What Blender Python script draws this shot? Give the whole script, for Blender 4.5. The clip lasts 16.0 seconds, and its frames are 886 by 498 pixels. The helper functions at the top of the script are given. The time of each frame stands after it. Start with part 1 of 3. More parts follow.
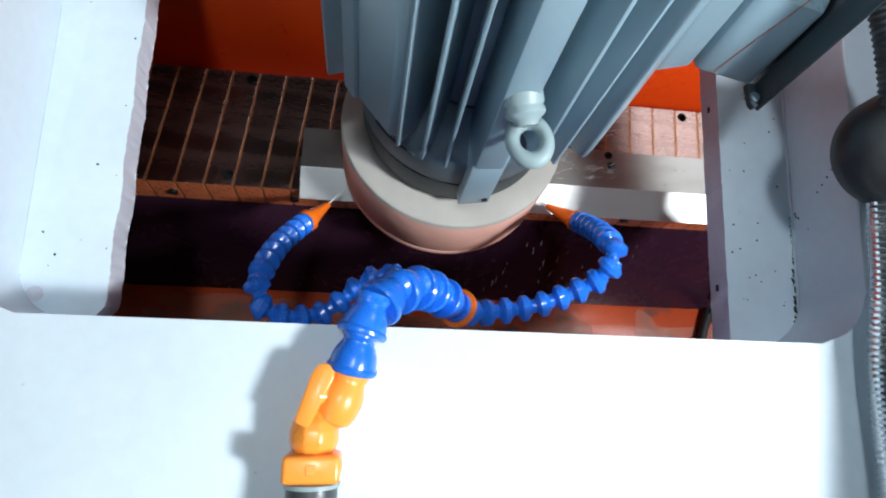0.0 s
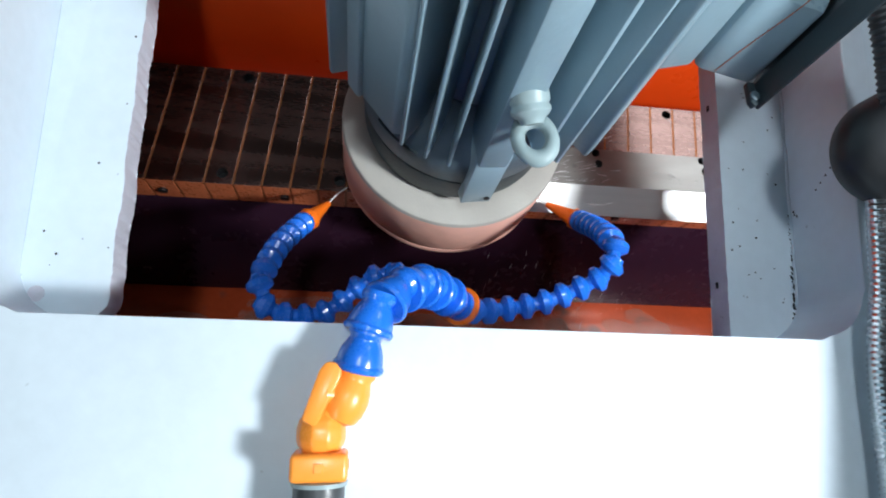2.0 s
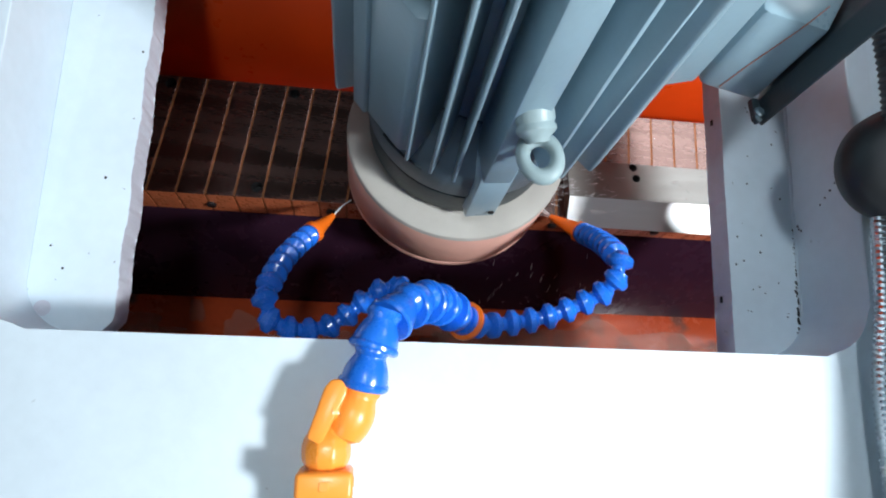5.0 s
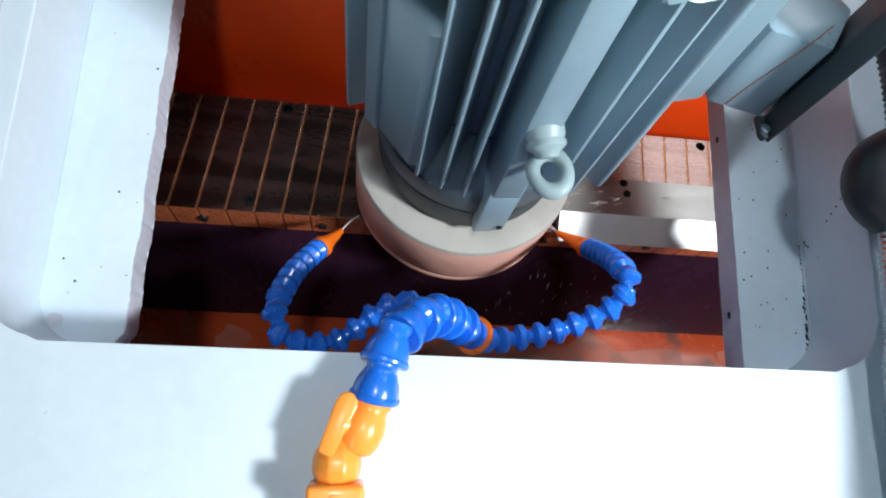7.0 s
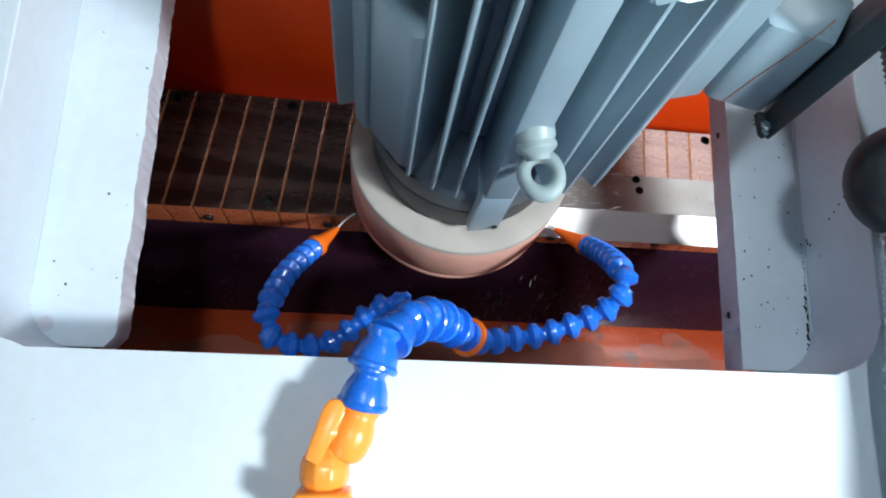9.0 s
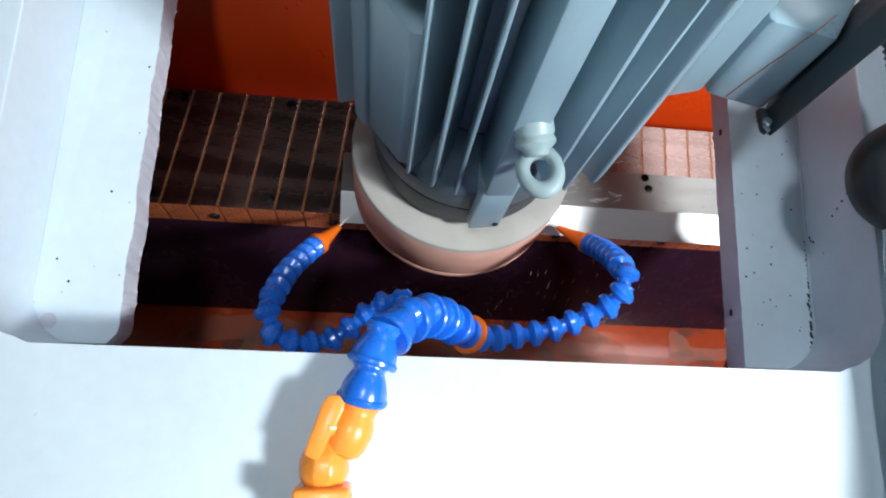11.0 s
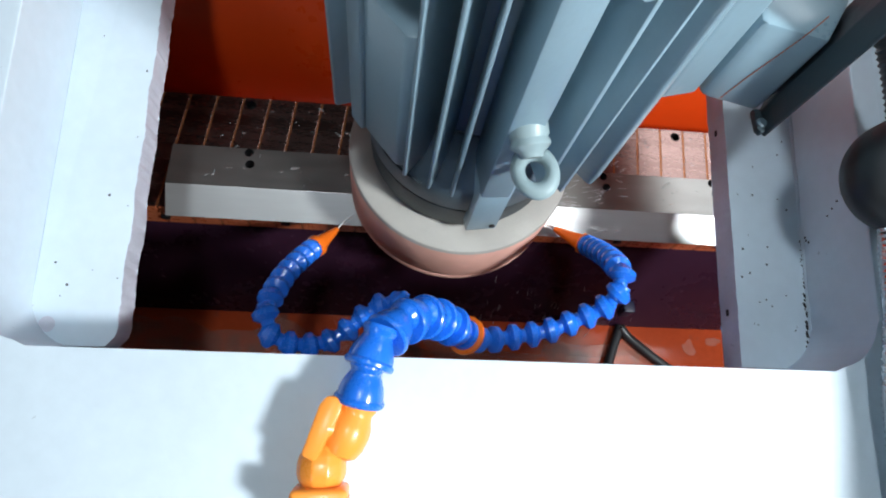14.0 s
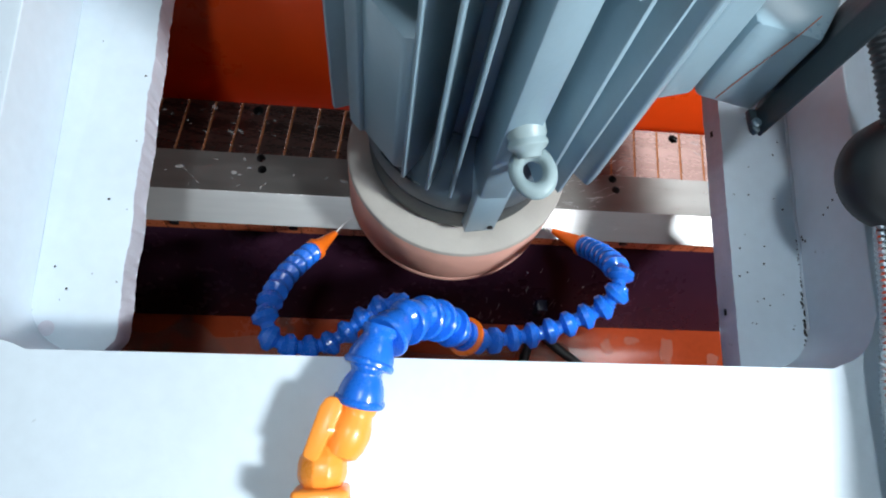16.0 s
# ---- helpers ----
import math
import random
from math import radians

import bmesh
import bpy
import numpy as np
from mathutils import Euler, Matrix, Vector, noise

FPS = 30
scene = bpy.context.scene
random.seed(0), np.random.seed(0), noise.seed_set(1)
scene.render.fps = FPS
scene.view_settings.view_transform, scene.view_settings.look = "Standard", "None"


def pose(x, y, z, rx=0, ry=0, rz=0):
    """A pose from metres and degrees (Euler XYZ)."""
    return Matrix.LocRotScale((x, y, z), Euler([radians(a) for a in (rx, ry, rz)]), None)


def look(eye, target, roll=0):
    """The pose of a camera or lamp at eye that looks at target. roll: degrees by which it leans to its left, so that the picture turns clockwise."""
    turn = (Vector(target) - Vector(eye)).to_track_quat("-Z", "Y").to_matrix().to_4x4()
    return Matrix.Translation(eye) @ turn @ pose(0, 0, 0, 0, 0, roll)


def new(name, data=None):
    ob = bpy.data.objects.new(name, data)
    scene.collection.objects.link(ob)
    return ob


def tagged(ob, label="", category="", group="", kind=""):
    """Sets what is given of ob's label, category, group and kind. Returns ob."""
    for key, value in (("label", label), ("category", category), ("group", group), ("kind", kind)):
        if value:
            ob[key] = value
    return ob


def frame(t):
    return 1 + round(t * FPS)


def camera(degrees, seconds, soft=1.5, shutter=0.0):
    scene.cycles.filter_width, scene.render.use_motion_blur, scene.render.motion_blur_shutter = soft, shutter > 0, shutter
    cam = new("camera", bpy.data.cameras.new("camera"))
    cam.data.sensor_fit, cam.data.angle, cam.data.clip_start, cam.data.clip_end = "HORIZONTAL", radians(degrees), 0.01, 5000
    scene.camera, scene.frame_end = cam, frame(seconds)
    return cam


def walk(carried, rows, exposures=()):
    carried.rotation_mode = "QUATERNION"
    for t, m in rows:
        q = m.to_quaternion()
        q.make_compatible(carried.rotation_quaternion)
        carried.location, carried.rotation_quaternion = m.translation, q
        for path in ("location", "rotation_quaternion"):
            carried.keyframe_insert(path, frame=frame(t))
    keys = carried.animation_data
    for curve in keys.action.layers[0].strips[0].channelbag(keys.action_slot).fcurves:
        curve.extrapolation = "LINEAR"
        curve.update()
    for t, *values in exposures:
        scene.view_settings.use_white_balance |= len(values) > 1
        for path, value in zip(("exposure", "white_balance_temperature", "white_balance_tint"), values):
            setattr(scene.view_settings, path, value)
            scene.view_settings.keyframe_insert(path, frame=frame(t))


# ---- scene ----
# ---- camera and its way ----
cam = camera(74.46, 16.0, soft=2.0)
walk(cam, [
    (0, pose(0.0064, 0.0018, 0.6000, 19.23, -7.71, 0.66)),
    (0.5, pose(0.0065, 0.0030, 0.5999, 19.22, -7.66, 0.57)),
    (1, pose(0.0023, 0.0007, 0.5997, 19.26, -7.88, 0.40)),
    (1.5, pose(-0.0000, -0.0001, 0.6000, 19.24, -8.09, 0.33)),
    (2, pose(-0.0023, 0.0008, 0.5995, 19.20, -8.35, 0.27)),
    (2.5, pose(0.0032, 0.0037, 0.6012, 18.99, -8.28, 0.46)),
    (3, pose(0.0035, 0.0062, 0.6012, 18.89, -8.23, 0.58)),
    (3.5, pose(0.0012, 0.0078, 0.6018, 18.79, -8.33, 0.68)),
    (4, pose(0.0000, 0.0082, 0.6018, 19.01, -8.18, 0.31)),
    (6.5, pose(-0.0123, 0.0068, 0.6046, 20.87, -8.31, 0.74)),
    (7, pose(-0.0112, 0.0046, 0.6041, 21.33, -8.10, 0.70)),
    (7.5, pose(-0.0106, 0.0061, 0.6024, 21.56, -8.04, 0.74)),
    (8, pose(-0.0016, 0.0100, 0.6032, 21.14, -7.55, 0.52)),
    (8.5, pose(0.0005, 0.0134, 0.6032, 20.58, -7.38, 0.76)),
    (9, pose(0.0016, 0.0162, 0.6032, 20.25, -7.27, 0.80)),
    (11.5, pose(0.0062, 0.0125, 0.6028, 20.36, -6.69, 0.95)),
    (12, pose(0.0064, 0.0120, 0.6024, 20.55, -6.67, 0.71)),
    (12.5, pose(0.0093, 0.0151, 0.6026, 20.39, -6.60, 0.73)),
    (13, pose(0.0103, 0.0158, 0.6024, 20.29, -6.57, 0.69)),
    (13.5, pose(0.0110, 0.0134, 0.6039, 20.32, -6.51, 0.74)),
    (14, pose(0.0080, 0.0124, 0.6052, 20.54, -6.66, 0.67)),
    (14.5, pose(0.0097, 0.0130, 0.6056, 20.78, -6.58, 0.60)),
    (15, pose(0.0085, 0.0114, 0.6040, 21.08, -6.64, 0.45)),
    (15.5, pose(0.0072, 0.0093, 0.6046, 21.24, -6.71, 0.23)),
    (16, pose(0.0073, 0.0079, 0.6053, 21.23, -6.69, 0.17)),
])

# ---- world and large lights ----
world = bpy.data.worlds.new("workshop_air")
world.use_nodes = True
scene.world = world
world.node_tree.nodes["Background"].inputs[0].default_value = (0.48, 0.76, 1.0, 1)
world.node_tree.nodes["Background"].inputs[1].default_value = 0.23
scene.view_settings.exposure = 0.0


def area_lamp(name, place, target, size, size_y, watts, colour=(1, 1, 1)):
    data = bpy.data.lights.new(name, "AREA")
    data.shape, data.size, data.size_y, data.energy, data.color = "RECTANGLE", size, size_y, watts, colour
    ob = new(name, data)
    ob.matrix_world = look(place, target)
    return ob


area_lamp("work_light", (0.98, -0.42, 1.19), (0.10, 0.05, 0.15), 0.17, 0.17, 34, (0.88, 0.955, 1.0))
area_lamp("high_bay_light", (-0.05, -0.12, 2.45), (0.0, 0.15, 0.1), 0.22, 0.22, 18, (0.80, 0.915, 1.0))
# added fill, no real lamp: lifts the beam's left end and the motor plates
area_lamp("work_light", (-0.52, -0.52, 0.70), (-0.12, -0.06, 0.18), 0.14, 0.14, 0.7, (0.88, 0.97, 1.0))
area_lamp("ceiling_tube_light", (1.75, 1.65, 2.4), (0.35, 0.33, 0.0), 1.3, 1.1, 30, (0.86, 0.95, 1.0))


# ---- materials ----
def material(name, colour, rough=0.5, metal=0.0, vary=0.12, scale=30.0, bump=0.05, spots=None, spot_amount=0.0, spot_scale=60.0,
             coat=0.0, random_tone=0.0, spec=0.5, streak=(1, 1, 1), rough_vary=0.12):
    m = bpy.data.materials.new(name)
    m.use_nodes = True
    nt = m.node_tree
    b = nt.nodes["Principled BSDF"]
    link = nt.links.new
    b.inputs["Metallic"].default_value = metal
    b.inputs["Coat Weight"].default_value = coat
    b.inputs["Coat Roughness"].default_value = 0.12
    b.inputs["Specular IOR Level"].default_value = spec
    co = nt.nodes.new("ShaderNodeTexCoord")
    mp = nt.nodes.new("ShaderNodeMapping")
    mp.inputs["Scale"].default_value = streak
    link(co.outputs["Object"], mp.inputs["Vector"])
    big = nt.nodes.new("ShaderNodeTexNoise")
    big.inputs["Scale"].default_value, big.inputs["Detail"].default_value = scale, 5
    fine = nt.nodes.new("ShaderNodeTexNoise")
    fine.inputs["Scale"].default_value, fine.inputs["Detail"].default_value = scale * 14, 4
    link(mp.outputs[0], big.inputs["Vector"])
    link(mp.outputs[0], fine.inputs["Vector"])
    both = nt.nodes.new("ShaderNodeMath")
    both.operation = "MULTIPLY_ADD"
    link(fine.outputs["Fac"], both.inputs[0])
    both.inputs[1].default_value = 0.4
    link(big.outputs["Fac"], both.inputs[2])
    ramp = nt.nodes.new("ShaderNodeMapRange")
    ramp.inputs["From Min"].default_value, ramp.inputs["From Max"].default_value = 0.4, 1.0
    ramp.inputs["To Min"].default_value, ramp.inputs["To Max"].default_value = 1 - vary, 1 + vary
    link(both.outputs[0], ramp.inputs["Value"])
    tone = ramp.outputs[0]
    if random_tone:
        info = nt.nodes.new("ShaderNodeObjectInfo")
        rr = nt.nodes.new("ShaderNodeMapRange")
        rr.inputs["To Min"].default_value, rr.inputs["To Max"].default_value = 1 - random_tone, 1 + random_tone
        link(info.outputs["Random"], rr.inputs["Value"])
        mul = nt.nodes.new("ShaderNodeMath")
        mul.operation = "MULTIPLY"
        link(tone, mul.inputs[0])
        link(rr.outputs[0], mul.inputs[1])
        tone = mul.outputs[0]
    hsv = nt.nodes.new("ShaderNodeHueSaturation")
    hsv.inputs["Color"].default_value = (*colour, 1)
    link(tone, hsv.inputs["Value"])
    out = hsv.outputs[0]
    if spots:
        dots = nt.nodes.new("ShaderNodeTexNoise")
        dots.inputs["Scale"].default_value, dots.inputs["Detail"].default_value = spot_scale, 3
        link(co.outputs["Object"], dots.inputs["Vector"])
        cut = nt.nodes.new("ShaderNodeMapRange")
        cut.inputs["From Min"].default_value, cut.inputs["From Max"].default_value = spot_amount, spot_amount + 0.06
        link(dots.outputs["Fac"], cut.inputs["Value"])
        mix = nt.nodes.new("ShaderNodeMix")
        mix.data_type = "RGBA"
        link(cut.outputs[0], mix.inputs["Factor"])
        link(out, mix.inputs["A"])
        mix.inputs["B"].default_value = (*spots, 1)
        out = mix.outputs["Result"]
    link(out, b.inputs["Base Color"])
    rv = nt.nodes.new("ShaderNodeMapRange")
    rv.inputs["From Min"].default_value, rv.inputs["From Max"].default_value = 0.4, 1.0
    rv.inputs["To Min"].default_value, rv.inputs["To Max"].default_value = max(0.03, rough - rough_vary), min(1, rough + rough_vary)
    link(both.outputs[0], rv.inputs["Value"])
    link(rv.outputs[0], b.inputs["Roughness"])
    if bump:
        bp = nt.nodes.new("ShaderNodeBump")
        bp.inputs["Strength"].default_value, bp.inputs["Distance"].default_value = bump, 0.004
        link(both.outputs[0], bp.inputs["Height"])
        link(bp.outputs[0], b.inputs["Normal"])
    return m


WHITE_PAINT = material("white_machine_paint", (0.61, 0.695, 0.76), 0.42, vary=0.09, scale=6, bump=0.12, spots=(0.22, 0.25, 0.27), spot_amount=0.735, spot_scale=55, spec=0.3)
CHIPPED_EDGE = material("chipped_filler_edge", (0.55, 0.55, 0.62), 0.7, vary=0.14, scale=28, bump=0.35, spots=(0.13, 0.13, 0.15), spot_amount=0.70, spot_scale=75)
MOTOR_PAINT = material("grey_motor_enamel", (0.262, 0.374, 0.436), 0.36, vary=0.07, scale=14, bump=0.14, coat=0.15)
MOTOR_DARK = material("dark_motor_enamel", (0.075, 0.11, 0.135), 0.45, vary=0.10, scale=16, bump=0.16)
# near-black, for the dark lid edge and for shade painted below the end bell
DARK_AND_SHADE = material("dark_gasket_enamel", (0.022, 0.035, 0.042), 0.5, vary=0.1, scale=20, bump=0.1)
EYE_PAINT = material("pale_grey_enamel", (0.29, 0.375, 0.39), 0.4, vary=0.06, scale=40, bump=0.08)
# same abrasive, with the pink bounce from the orange tray put into its colour
ABRASIVE_BOUNCE = material("pink_abrasive", (0.74, 0.40, 0.32), 0.8, vary=0.08, scale=45, bump=0.25, spec=0.25)
ABRASIVE = material("cream_abrasive", (0.41, 0.385, 0.35), 0.85, vary=0.06, scale=55, bump=0.25, spec=0.25)
BLUE_PLASTIC = material("blue_acetal", (0.013, 0.152, 0.67), 0.26, vary=0.06, scale=40, bump=0.03, random_tone=0.12, coat=0.35)
# lighter copy of the nozzle orange, with strong glare put into the colour
GLARE_PLASTIC = material("bright_orange_tap_plastic", (1.0, 0.33, 0.045), 0.35, vary=0.05, scale=40, bump=0.03, coat=0.1)
ORANGE_PLASTIC = material("orange_acetal", (0.86, 0.16, 0.010), 0.32, vary=0.07, scale=40, bump=0.03, coat=0.15)
BLACK_RUBBER = material("black_rubber", (0.012, 0.013, 0.015), 0.45, vary=0.2, scale=40, bump=0.08)
BLACK_PIPE = material("dark_grey_pipe", (0.05, 0.055, 0.06), 0.4, vary=0.15, scale=40, bump=0.05)
CHROME = material("bright_conduit_steel", (0.62, 0.65, 0.67), 0.22, metal=1.0, vary=0.10, scale=60, bump=0.05)
ORANGE_PAINT = material("orange_tray_paint", (0.74, 0.064, 0.006), 0.32, vary=0.08, scale=5, bump=0.04, coat=0.2)
TRAY_FILM = material("coolant_filmed_orange_paint", (0.36, 0.050, 0.014), 0.22, vary=0.22, scale=9, bump=0.08, coat=0.3, spots=(0.15, 0.05, 0.035), spot_amount=0.60, spot_scale=14)
CHUCK_STEEL = material("wet_ground_chuck_steel", (0.19, 0.118, 0.105), 0.27, metal=1.0, vary=0.22, scale=10, bump=0.06, random_tone=0.10, streak=(1, 5, 1))
BRASS = material("brass_strip", (0.34, 0.135, 0.060), 0.45, metal=0.85, vary=0.25, scale=40, bump=0.05)
# rust, its orange raised to paint in the tray's reflection on the chuck front
CHUCK_SIDE = material("rusty_chuck_side", (0.54, 0.145, 0.06), 0.32, metal=0.2, vary=0.30, scale=16, bump=0.35, spots=(0.16, 0.08, 0.06), spot_amount=0.62, spot_scale=45)
HOLE_BLACK = material("black_oiled_bolt", (0.012, 0.012, 0.013), 0.4, metal=0.3, vary=0.2, scale=80, bump=0.05)
BLADE_STEEL = material("milled_blade_steel", (0.26, 0.242, 0.228), 0.36, metal=0.9, vary=0.08, scale=14, bump=0.02, streak=(1, 6, 1), rough_vary=0.05)
BEVEL_STEEL = material("fresh_ground_steel", (0.58, 0.58, 0.57), 0.47, metal=0.9, vary=0.05, scale=18, bump=0.012, streak=(1, 12, 1), rough_vary=0.03)
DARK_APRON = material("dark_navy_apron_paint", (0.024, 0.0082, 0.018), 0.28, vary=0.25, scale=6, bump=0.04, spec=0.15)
WALL_PAINT = material("workshop_wall_paint", (0.24, 0.26, 0.27), 0.8, vary=0.08, scale=1.5, bump=0.05)
FLOOR_PAINT = material("workshop_concrete", (0.22, 0.23, 0.23), 0.7, vary=0.15, scale=2.0, bump=0.1)


def water(name, tint, rough, alpha):
    m = bpy.data.materials.new(name)
    m.use_nodes = True
    b = m.node_tree.nodes["Principled BSDF"]
    b.inputs["Base Color"].default_value = (*tint, 1)
    b.inputs["Roughness"].default_value = rough
    b.inputs["IOR"].default_value = 1.33
    b.inputs["Alpha"].default_value = alpha
    return m


COOLANT = water("clear_coolant", (0.92, 0.92, 0.92), 0.08, 0.6)
STANDING = water("standing_coolant", (0.75, 0.72, 0.72), 0.05, 0.25)
NAVY_DARK = material("dark_navy_plastic", (0.004, 0.006, 0.025), 0.5, vary=0.1, scale=30, bump=0.05)
MILKY = water("milky_coolant_film", (0.70, 0.36, 0.28), 0.10, 0.20)


# ---- mesh helpers ----
def obj(name, bm, mat, parent=None, label="", smooth=False, matrix=None):
    bmesh.ops.recalc_face_normals(bm, faces=bm.faces[:])
    me = bpy.data.meshes.new(name)
    bm.to_mesh(me)
    bm.free()
    mats = mat if isinstance(mat, (list, tuple)) else [mat]
    for q in mats:
        me.materials.append(q)
    if smooth:
        for p in me.polygons:
            p.use_smooth = True
        me.set_sharp_from_angle(angle=radians(38))
    ob = new(name, me)
    if parent:
        ob.parent = parent
    if matrix is not None:
        ob.matrix_basis = matrix
    if label:
        ob["label"] = label
    return ob


def part(name, bm, mat, parent, label="", smooth=True, matrix=None):
    return obj(name, bm, mat, parent, label, smooth, matrix)


def empty(name, matrix=None):
    ob = new(name)
    ob.empty_display_size = 0.05
    if matrix is not None:
        ob.matrix_basis = matrix
    return ob


def again(ob, parent, matrix):
    """The same mesh once more as a piece of its own."""
    o = new(ob.name.split(".")[0], ob.data)
    o.parent = parent
    o.matrix_basis = matrix
    return o


def box(bm, x0, x1, y0, y1, z0, z1, bevel=0.0, segs=2, m=None):
    c = bmesh.ops.create_cube(bm, size=1.0)
    vs = c["verts"]
    for v in vs:
        v.co = Vector(((x0 + x1) / 2 + v.co.x * (x1 - x0), (y0 + y1) / 2 + v.co.y * (y1 - y0), (z0 + z1) / 2 + v.co.z * (z1 - z0)))
    es = list({e for v in vs for e in v.link_edges})
    if bevel:
        r = bmesh.ops.bevel(bm, geom=es, offset=bevel, segments=segs, affect="EDGES", profile=0.5)
        vs = list({v for f in r["faces"] for v in f.verts} | {v for v in vs if v.is_valid})
    if m is not None:
        bmesh.ops.transform(bm, matrix=m, verts=vs)
    return vs


def lathe(bm, profile, n=32, m=None, closed=False):
    """Turns (radius, height) pairs about z."""
    rings = []
    for r, z in profile:
        rings.append([bm.verts.new((r * math.cos(2 * math.pi * i / n), r * math.sin(2 * math.pi * i / n), z)) for i in range(n)])
    pairs = list(zip(rings, rings[1:]))
    if closed:
        pairs.append((rings[-1], rings[0]))
    for a, b in pairs:
        for i in range(n):
            bm.faces.new((a[i], a[(i + 1) % n], b[(i + 1) % n], b[i]))
    if not closed:
        bm.faces.new(rings[0][::-1])
        bm.faces.new(rings[-1])
    if m is not None:
        bmesh.ops.transform(bm, matrix=m, verts=[v for r in rings for v in r])


def prism(bm, outline, z0, z1, bevel=0.0, m=None):
    lo = [bm.verts.new((x, y, z0)) for x, y in outline]
    hi = [bm.verts.new((x, y, z1)) for x, y in outline]
    n = len(outline)
    fs = [bm.faces.new(lo[::-1]), bm.faces.new(hi)]
    for i in range(n):
        fs.append(bm.faces.new((lo[i], lo[(i + 1) % n], hi[(i + 1) % n], hi[i])))
    vs = lo + hi
    if bevel:
        es = list({e for f in fs for e in f.edges})
        r = bmesh.ops.bevel(bm, geom=es, offset=bevel, segments=2, affect="EDGES", profile=0.5)
        vs = list({v for f in r["faces"] for v in f.verts} | {v for v in vs if v.is_valid})
    if m is not None:
        bmesh.ops.transform(bm, matrix=m, verts=vs)


def smooth_path(points, step):
    """Points at even steps along a soft curve through the given ones, with their directions."""
    ps = [Vector(p) for p in points]
    ps = [ps[0] * 2 - ps[1]] + ps + [ps[-1] * 2 - ps[-2]]
    dense = []
    for a, b, c, d in zip(ps, ps[1:], ps[2:], ps[3:]):
        for i in range(24):
            t = i / 24
            dense.append(0.5 * (2 * b + (c - a) * t + (2 * a - 5 * b + 4 * c - d) * t * t + (3 * b - a - 3 * c + d) * t ** 3))
    dense.append(ps[-2])
    out, left = [(dense[0], (dense[1] - dense[0]).normalized())], step
    for a, b in zip(dense, dense[1:]):
        d = b - a
        run = d.length
        at = 0.0
        while run - at >= left and run > 0:
            at += left
            left = step
            out.append((a + d * (at / run), d.normalized()))
        left -= run - at
    return out


def along(place, way):
    return Matrix.Translation(place) @ way.to_track_quat("Z", "Y").to_matrix().to_4x4()


def tube(bm, points, radius, step=0.006, n=14, ripple=0.0, ripple_pitch=2):
    rings = []
    for i, (p, d) in enumerate(smooth_path(points, step)):
        r = radius + (ripple if i % ripple_pitch == 0 else 0)
        m = along(p, d)
        rings.append([bm.verts.new(m @ Vector((r * math.cos(2 * math.pi * k / n), r * math.sin(2 * math.pi * k / n), 0))) for k in range(n)])
    for a, b in zip(rings, rings[1:]):
        for k in range(n):
            bm.faces.new((a[k], a[(k + 1) % n], b[(k + 1) % n], b[k]))
    bm.faces.new(rings[0][::-1])
    bm.faces.new(rings[-1])


def drilled(ob, holes, depth_mat):
    """Sinks round holes (x, y, z, radius, depth, axis) into a mesh."""
    bm = bmesh.new()
    for x, y, z, r, depth, axis in holes:
        turn = pose(0, 0, 0) if axis == "z" else pose(0, 0, 0, 90, 0, 0)
        lathe(bm, [(r, -depth), (r, 0.02)], 20, Matrix.Translation((x, y, z)) @ turn)
    bmesh.ops.recalc_face_normals(bm, faces=bm.faces[:])
    me = bpy.data.meshes.new("cutter")
    bm.to_mesh(me)
    bm.free()
    me.materials.append(depth_mat)
    cutter = new("cutter", me)
    mod = ob.modifiers.new("holes", "BOOLEAN")
    mod.operation, mod.solver, mod.object, mod.material_mode = "DIFFERENCE", "EXACT", cutter, "TRANSFER"
    bpy.context.view_layer.update()
    done = bpy.data.meshes.new_from_object(ob.evaluated_get(bpy.context.evaluated_depsgraph_get()))
    ob.modifiers.clear()
    ob.data = done
    bpy.data.objects.remove(cutter)
    return ob


# ---- workshop shell ----
def build_room():
    for name, a in (("wall_north", (-3.5, 3.5, 3.5, 3.62, -1.0, 2.6)), ("wall_south", (-3.5, 3.5, -3.62, -3.5, -1.0, 2.6)),
                    ("wall_east", (3.5, 3.62, -3.62, 3.62, -1.0, 2.6)), ("wall_west", (-3.62, -3.5, -3.62, 3.62, -1.0, 2.6))):
        bm = bmesh.new()
        box(bm, *a)
        tagged(obj(name, bm, WALL_PAINT), "plain painted grey workshop wall", "wall", kind="structure")
    bm = bmesh.new()
    box(bm, -3.62, 3.62, -3.62, 3.62, -1.12, -1.0)
    tagged(obj("floor", bm, FLOOR_PAINT), "plain grey concrete workshop floor", "floor", kind="structure")
    bm = bmesh.new()
    box(bm, -3.62, 3.62, -3.62, 3.62, 2.6, 2.72)
    tagged(obj("ceiling", bm, WALL_PAINT), "plain grey workshop ceiling", "ceiling", kind="structure")
    # bed on which the table slides
    bm = bmesh.new()
    box(bm, -0.75, 0.95, 0.06, 0.46, -1.0, -0.2005, 0.006)
    tagged(obj("machine_bed", bm, WHITE_PAINT), "plain white-painted machine bed standing on the concrete floor", "machine bed", kind="structure")


build_room()


# ---- white carriage casting round the opening ----
CASTING = pose(0, 0.09, 0.20, 9.1, 0, 0)


def arc(cx, cy, r, a0, a1, n=8):
    return [(cx + r * math.cos(radians(a0 + (a1 - a0) * i / n)), cy + r * math.sin(radians(a0 + (a1 - a0) * i / n))) for i in range(n + 1)]


